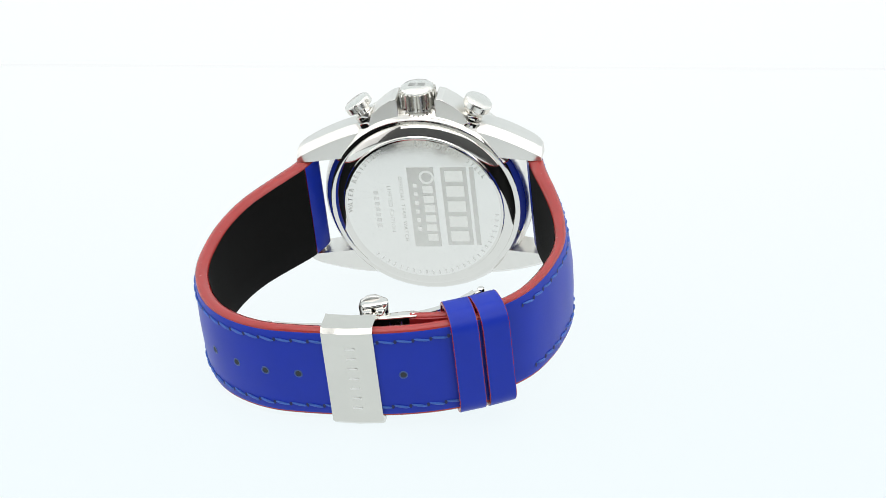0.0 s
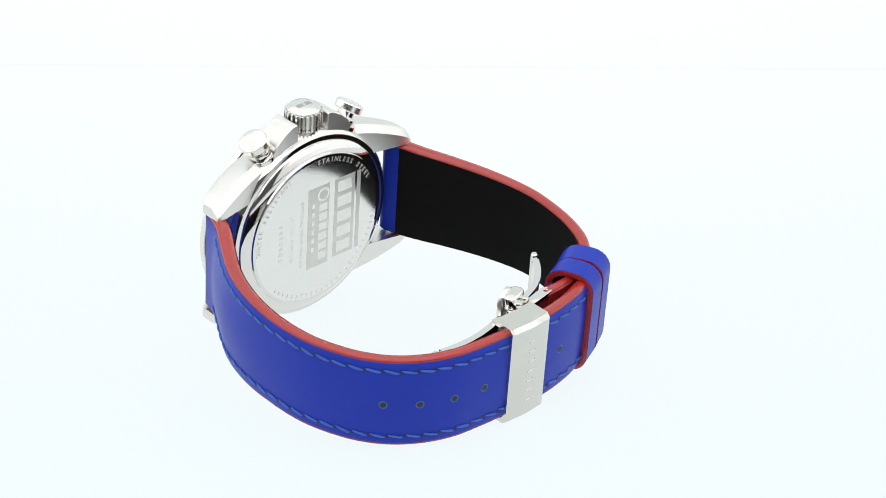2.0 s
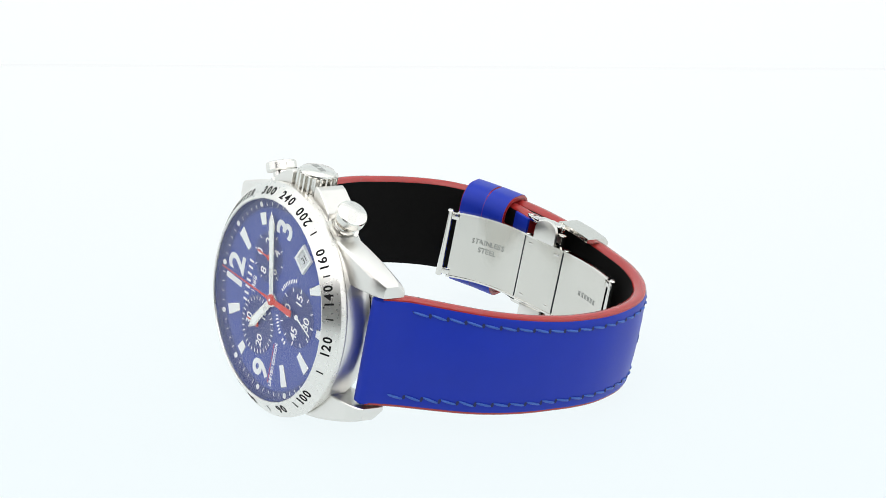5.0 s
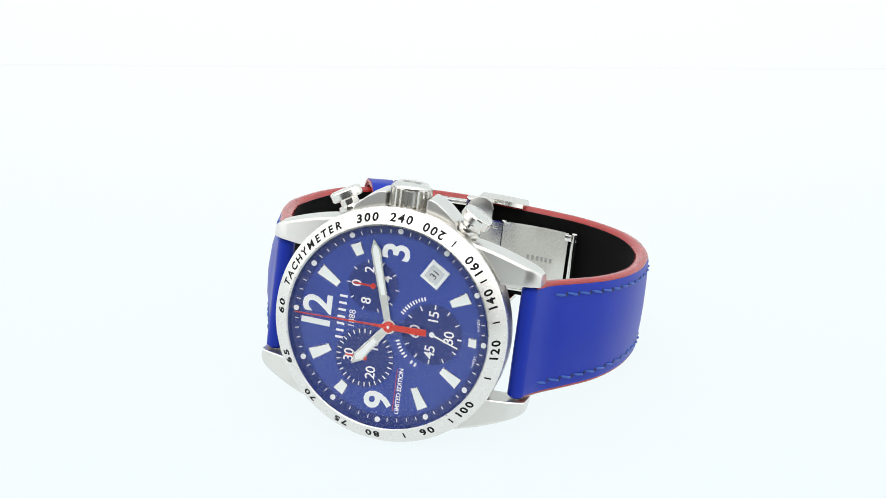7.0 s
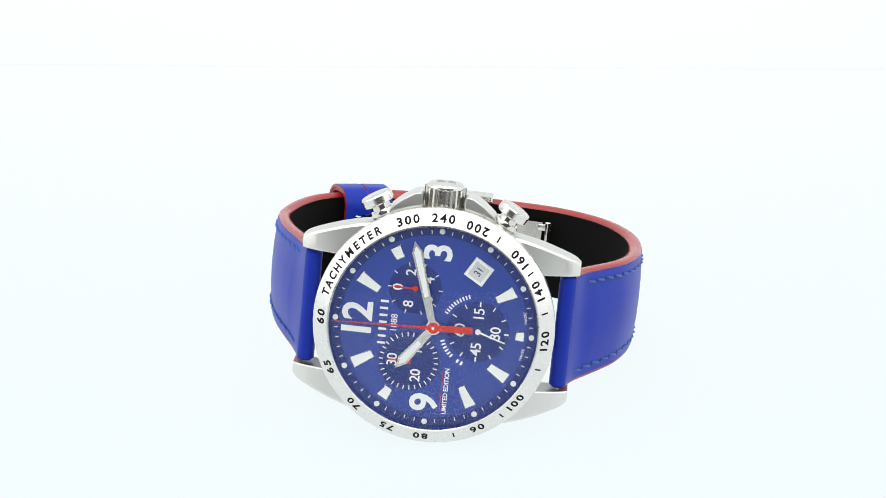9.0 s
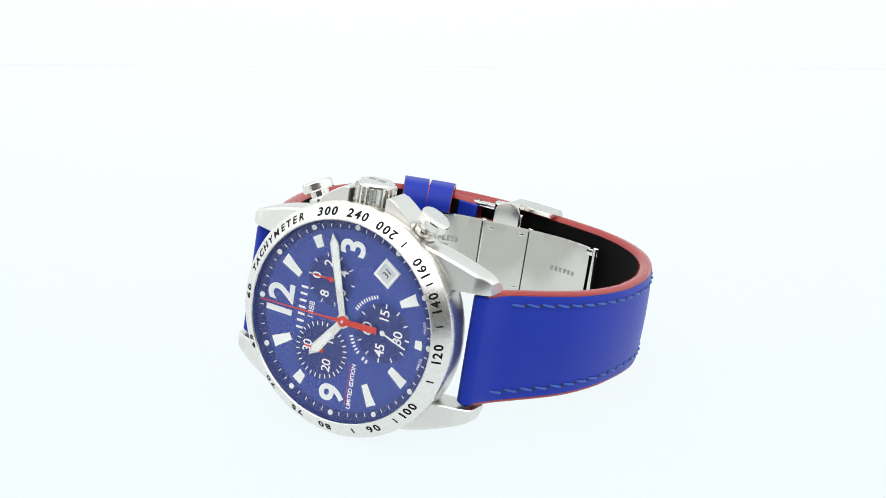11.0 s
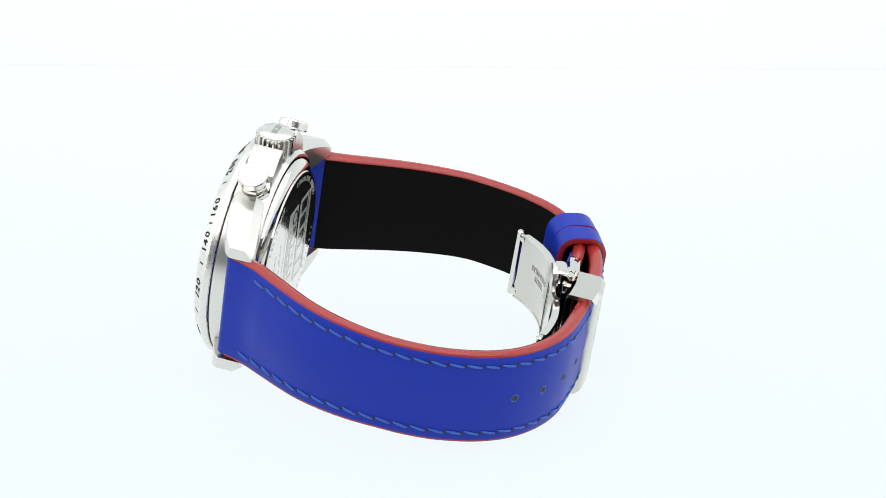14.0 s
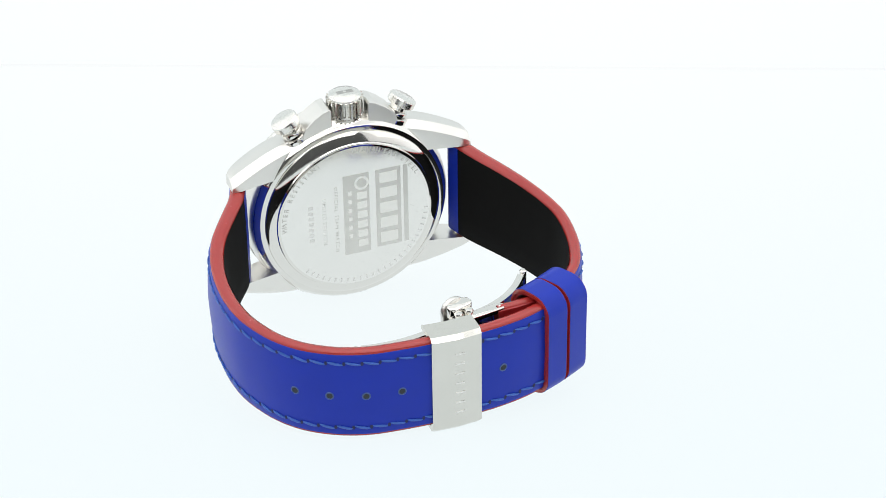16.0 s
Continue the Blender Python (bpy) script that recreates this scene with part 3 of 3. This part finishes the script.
def stamp(owner, text, size, y0, z0, y1, z1, u, x, lift, mat):
    """Writing on the inner side of a plate, read with 3 o'clock up."""
    L = math.hypot(y1 - y0, z1 - z0)
    ty, tz = (y1 - y0) / L, (z1 - z0) / L
    # text x axis runs along the plate, text y axis points to 3 o'clock
    nrm = Vector((0, ty, tz)).cross(Vector((1, 0, 0)))
    c = Vector((x, y0 + (y1 - y0) * u, z0 + (z1 - z0) * u)) + nrm * lift
    m = Matrix(((0, 1, nrm.x, c.x), (ty, 0, nrm.y, c.y), (tz, 0, nrm.z, c.z), (0, 0, 0, 1)))
    part("stamping", move(words(text, size, 0.03, 1.0, 0.05), m), mat, owner, "stamped writing")


for text, x in (("STAINLESS", 1.6), ("STEEL", 0.0)):
    for i, ch in enumerate(text):
        u = 0.47 + (i - (len(text) - 1) / 2) * 0.053
        stamp(p1, ch, 1.4, 17.0, -51.5, 5.3, -59.4, u, x, -6.0 * u * (1 - u) + 0.47, engraved)
for i in range(6):
    u = 0.42 + 0.07 * i
    y, z = -3.7 - 12.7 * u, -61.7 - 0.4 * u
    part("stamping", move(box(0.9, 0.5, 0.05), at(0.4, y, z - 3.2 * u * (1 - u) + 0.48)), engraved, p3)
for sx in (1, -1):
    for y, z in ((3.6, -59.3), (-2.2, -60.85)):
        part("tongue", move(box(0.5, 1.0, 0.2, 0.08), at(sx * 5.2, y, z, 23, 0, 0)), steel_polished, p2)


# ---- dial furniture ----
def cw(angle, r, z=0.0):
    """A pose at the clock angle (degrees from 12) and radius, local y pointing outward."""
    a = radians(angle)
    return at(r * math.sin(a), r * math.cos(a), z, 0, 0, -angle)


def arc_bars(owner, cx, cy, r, a0, a1, n, height, mat, z, out=True):
    for i in range(n):
        a = a0 + (a1 - a0) * (i + 0.5) / n
        w = abs(a1 - a0) / n * radians(1) * r * 0.5
        part("name_mark", move(box(w, height, 0.03), at(cx, cy, z) @ cw(a, r)), mat, owner)


IZ = DZ + 0.14
for hour, r0, r1, wi, wo in ((1, 11.0, 15.1, 1.35, 2.1), (2, 12.9, 15.1, 1.5, 2.0), (5, 11.6, 15.1, 1.3, 2.1), (6, 13.8, 15.3, 1.5, 1.7), (7, 11.4, 15.1, 1.35, 2.1),
                             (8, 11.2, 15.1, 1.3, 2.0), (10, 12.9, 15.1, 1.5, 2.0), (11, 11.2, 15.1, 1.35, 2.1)):
    m = at(0, 0, 0, 0, 0, -30 * hour)
    ix = part("hour_index", move(prism([(-wi / 2, r0), (wi / 2, r0), (wo / 2, r1), (-wo / 2, r1)], DZ, IZ, 0.06), m), steel_polished, dial, "applied steel index with white filling")
    k = 0.13
    part("index_filling", move(prism([(-wi / 2 + k, r0 + k), (wi / 2 - k, r0 + k), (wo / 2 - k, r1 - k), (-wo / 2 + k, r1 - k)], IZ - 0.03, IZ + 0.03), m), lume, ix)
for text, x, y, size in (("12", -0.1, 12.6, 7.0), ("3", 12.9, 0.1, 6.5), ("9", -13.2, 0.2, 6.5)):
    part("dial_numeral", move(words(text, size, 0.05, 0.92, 0.15), at(x, y, DZ + 0.07)), lume, dial, "large white luminous numeral")
for k in range(60):
    if k % 5:
        part("minute_tick", move(box(0.13, 0.62, 0.03), at(0, 0, 0) @ cw(6 * k, 16.35, DZ + 0.20) @ at(0, 0, 0, 7)), paint_white, dial)
    else:
        part("minute_dot", move(lathe([(0, 0.05), (0.40, 0.05), (0.48, 0.0), (0.48, -0.05)], 20), cw(6 * k, 16.5, DZ + 0.24) @ at(0, 0, 0, 7)), lume, dial)

SZ = DZ + 0.045
s1, s3, s2 = SUBS


def sub_text(text, sub, angle, r, size):
    a = radians(angle)
    part("subdial_numeral", move(words(text, size, 0.015, 0.9, 0.028), at(sub[0] + r * math.sin(a), sub[1] + r * math.cos(a), SZ)), paint_white, dial)


def sub_tick(sub, angle, r, length, width):
    part("subdial_tick", move(box(width, length, 0.03), at(sub[0], sub[1], SZ) @ cw(angle, r)), paint_white, dial)


for i, text in enumerate("02468"):
    sub_text(text, s1, 72 * i, 2.85, 2.4)
for i in range(10):
    sub_tick(s1, 36 * i, 4.25, 0.65, 0.15)
for text, a in (("30", 0), ("10", 120), ("20", 240)):
    sub_text(text, s3, a, 2.75, 2.4)
for i in range(30):
    sub_tick(s3, 12 * i, 4.65, 0.75, 0.17)
for text, a in (("60", 0), ("15", 90), ("30", 180), ("45", 270)):
    sub_text(text, s2, a, 3.0, 2.5)
for i in range(12):
    sub_tick(s2, 30 * i, 4.75, 0.8, 0.17 if i % 3 else 0.26)

# the maker's name and model names as plain marks, the rest as it reads
for i in range(7):
    part("name_mark", move(box(0.40, 1.35, 0.03), at(-3.6 + 1.2 * i, 8.5, DZ + 0.03)), paint_white, dial)
part("dial_writing", move(words("1888", 1.6, 0.015), at(0, 6.6, DZ + 0.03)), paint_white, dial)
part("dial_writing", move(words("LIMITED EDITION", 1.08, 0.015, 0.95, 0.02), at(-10.9, -3.1, DZ + 0.03)), paint_white, dial)
part("red_line", move(box(7.4, 0.10, 0.03), at(-10.9, -2.35, DZ + 0.03)), hand_red, dial)
part("dial_writing", move(words("SWISS", 0.72, 0.012, 1.15), at(-3.2, -15.2, DZ + 0.03, 0, 0, -10)), paint_white, dial)
part("dial_writing", move(words("MADE", 0.72, 0.012, 1.15), at(3.2, -15.2, DZ + 0.03, 0, 0, 10)), paint_white, dial)
arc_bars(dial, s2[0], s2[1], 6.15, 24, 74, 10, 0.66, paint_white, DZ + 0.03)
arc_bars(dial, s2[0], s2[1], 6.15, -72, -58, 2, 0.7, paint_white, DZ + 0.03)
arc_bars(dial, s2[0], s2[1], 6.15, -51, -18, 6, 0.7, paint_white, DZ + 0.03)

# date window
dm = at(10.3, -6.7, 0, 0, 0, -31)
date_frame = bmesh.new()
for a, b, z in ((1.85, 1.35, 0),):
    o = [(-a, -a), (a, -a), (a, a), (-a, a)]
    i_ = [(-b, -b), (b, -b), (b, b), (-b, b)]
    vo = [date_frame.verts.new((x, y, DZ)) for x, y in o]
    vt = [date_frame.verts.new((x * 0.95, y * 0.95, DZ + 0.36)) for x, y in o]
    vi = [date_frame.verts.new((x, y, DZ + 0.33)) for x, y in i_]
    vb = [date_frame.verts.new((x * 0.97, y * 0.97, DZ + 0.012)) for x, y in i_]
    for p, q in ((vo, vt), (vt, vi), (vi, vb)):
        for j in range(4):
            date_frame.faces.new((p[j], p[(j + 1) % 4], q[(j + 1) % 4], q[j]))
df = part("date_window", move(date_frame, dm), lume, dial, "white framed date window")
part("date_disc", move(box(2.7, 2.7, 0.01), dm @ at(0, 0, DZ + 0.015)), shaded_date_card, df)
part("date_number", move(words("31", 1.75, 0.01, 0.9), dm @ at(0, 0, DZ + 0.03)), ink_black, df)


# pointers
def hand_outline(length, w0, w1, tip, tail):
    return [(-w0 / 2, -tail), (w0 / 2, -tail), (w1 / 2, length - tip), (0, length), (-w1 / 2, length - tip)]


def baton(name, angle, length, w0, w1, tip, z, label):
    m = at(0, 0, z, 0, 0, -angle)
    h = part(name, move(prism(hand_outline(length, w0, w1, tip, 0.6), 0, 0.16, 0.05), m), steel_satin, watch, label, 20)
    k = 0.34
    part("filling", move(prism([(-w0 / 2 + 0.2, length * 0.36), (w0 / 2 - 0.2, length * 0.36), (w1 / 2 - k, length - tip), (0, length - 0.95), (-w1 / 2 + k, length - tip)], 0.13, 0.19), m), lume, h)
    return h


baton("hour_hand", 306.8, 9.6, 1.25, 1.85, 1.9, -1.68, "steel hour hand with white luminous filling")
baton("minute_hand", 73.3, 15.2, 1.15, 1.75, 1.9, -1.50, "steel minute hand with white luminous filling")
sm = at(0, 0, -1.34, 0, 0, 2.0)
sec = part("chronograph_hand", move(prism([(-0.58, -6.6), (0.58, -6.6), (0.50, -1.1), (0.16, 3.0), (0.07, 16.6), (-0.07, 16.6), (-0.16, 3.0), (-0.50, -1.1)], 0, 0.1), sm), hand_red, watch, "slim red chronograph seconds hand", 20)
part("hub", move(lathe([(0, 0.3), (0.45, 0.3), (0.6, 0.2), (0.95, 0.16), (0.95, -0.1)], 32), sm), hand_red, sec)
part("hub_pin", move(lathe([(0, 0.36), (0.22, 0.36), (0.28, 0.25)], 16), sm), lume, sec)
part("hand_boss", move(lathe([(0, -0.05), (1.25, -0.05), (1.3, -0.15), (1.3, -0.55)], 32), sm), steel_polished, sec)
for sub, angle, length, mat, w in ((s1, 0, 3.6, hand_red, 0.22), (s3, 0, 3.4, hand_red, 0.22), (s2, 198, 4.9, lume, 0.24)):
    m = at(sub[0], sub[1], DZ + 0.12, 0, 0, -angle)
    h = part("subdial_hand", move(prism([(-w / 2 - 0.05, -0.4), (w / 2 + 0.05, -0.4), (w / 2, length), (-w / 2, length)], 0, 0.06), m), mat, watch,
             "small red subdial hand" if mat is hand_red else "small white running seconds hand")
    part("hub", move(lathe([(0, 0.14), (0.40, 0.14), (0.48, 0.05), (0.48, -0.02)], 20), m), mat, h)

# ---- bezel scale ----
SLOPE = 40.0
BR, BZ = 18.9, -0.965


def bezel_text(text, angle, outward, size=1.8, spread=4.3, name="bezel_numeral"):
    n = len(text)
    out = []
    wide = [{"M": 1.22, "T": 0.92, "E": 0.92, "Y": 0.98, "1": 0.75}.get(ch, 1.0) for ch in text]
    for i, ch in enumerate(text):
        a = angle + (sum(wide[:i]) + wide[i] / 2 - sum(wide) / 2) * spread * (1 if outward else -1)
        m = cw(a, BR, BZ) @ at(0, 0, 0, -SLOPE)
        if not outward:
            m = m @ at(0, 0, 0, 0, 0, 180)
        out.append(move(words(ch, size, 0.02, 1.0, 0.05 if n < 5 else 0.04), m @ Matrix.Diagonal((1.2 if n < 5 else 1.02, 1.25, 1, 1))))
    part(name, join(*out), ink_black, bezel)


for text, angle, outward in (("60", 0, True), ("300", 72, True), ("240", 90, True), ("200", 108, False), ("160", 135, False), ("140", 154, False), ("120", 180.6, False),
                             ("100", 217.2, False), ("90", 241.2, False), ("80", 271.2, True), ("75", 289.2, True), ("70", 309.8, True), ("65", 333, True)):
    bezel_text(text, angle, outward)
bezel_text("TACHYMETER", 34.5, True, 1.75, 4.75, "bezel_word")
for angle in (120, 144, 166, 196, 227, 254):
    part("bezel_tick", move(box(0.24, 1.3, 0.04), cw(angle, BR, BZ) @ at(0, 0, 0, -SLOPE)), ink_black, bezel)

# ---- writing on the case back, read from behind ----
BACK = Matrix.Diagonal((-1, 1, -1, 1))


def etched(bm, x, y, mat=ink_grey, z=11.72, rz=0):
    part("etching", move(bm, BACK @ at(-x, y, z, 0, 0, rz)), mat, back)


etched(box(17.0, 5.0, 0.03), 0.6, 6.6)
etched(box(17.0, 0.9, 0.03), 0.6, 10.1)
for i in range(5):
    etched(box(2.3, 3.5, 0.03), 7.2 - 3.3 * i, 6.6, steel_satin, 11.745)
etched(box(17.4, 5.2, 0.03), 0.4, 0.2)
etched(lathe([(1.0, 0.0), (1.45, 0.0)], 32), 7.0, 1.3, steel_satin, 11.745)
for i in range(6):
    etched(box(1.55, 2.0, 0.03), 4.3 - 2.1 * i, 1.3, steel_satin, 11.745)
for i in range(6):
    etched(box(0.9, 0.7, 0.03), 5.2 - 1.9 * i, -1.1, steel_satin, 11.745)
etched(words("OFFICIAL TEAM WATCH", 1.05, 0.01, 1.3), 0, -3.9)
etched(words("LIMITED EDITION", 1.15, 0.01, 1.15), 0, -6.3, ink_faint)
for i in range(7):
    etched(box(0.7, 0.95, 0.03), 3.6 - 1.2 * i, -8.9, ink_faint)


def back_ring(text, middle, step=4.3, size=1.35):
    out = []
    for i, ch in enumerate(text):
        a = middle + (i - (len(text) - 1) / 2) * step
        out.append(move(words(ch, size, 0.01, 1.0, 0.02), BACK @ cw(a, 14.2, 11.73)))
    part("etching", join(*out), ink_grey, back)


back_ring("STAINLESS STEEL", -60)
back_ring("WATER RESISTANT", -150)
for i in range(26):
    a = 5 + i * 5.2
    part("etching", move(box(0.3, 0.8, 0.02), BACK @ cw(a, 14.2, 11.72)), ink_faint, back)
# crown mark: two plain strokes
for dy in (-0.8, 0.8):
    part("crown_mark", move(box(1.1, 1.5, 0.06), crown_at @ at(0, dy, 24.06)), engraved, crown)


def motions():
    """The table turns about its upright axis: it swings out, rests at 8.6 s and swings back."""
    walk(watch, [(t, pose(0, 0, 0, 0, 0, a)) for t, a in (
         (0, -187.61), (0.5, -174.48), (1, -160.40), (1.5, -147.42), (2, -133.25), (2.5, -120.39), (3, -106.27), (3.2, -100.90),
         (4, -79.09), (4.65, -61.74), (5.3, -45.56), (5.5, -41.06), (6, -30.15), (6.5, -21.56), (7, -13.74), (7.5, -7.83),
         (8, -2.86), (8.2, -1.32), (8.6, -0.30), (9, -1.25), (9.4, -4.00), (9.85, -8.90), (10.3, -15.33), (10.5, -18.37),
         (11, -27.07), (11.5, -36.42), (12, -48.10), (12.5, -60.30), (13, -74.33), (13.5, -87.40), (14, -101.40), (14.5, -114.78),
         (15, -128.91), (15.5, -141.97), (16, -156.07))])


motions()
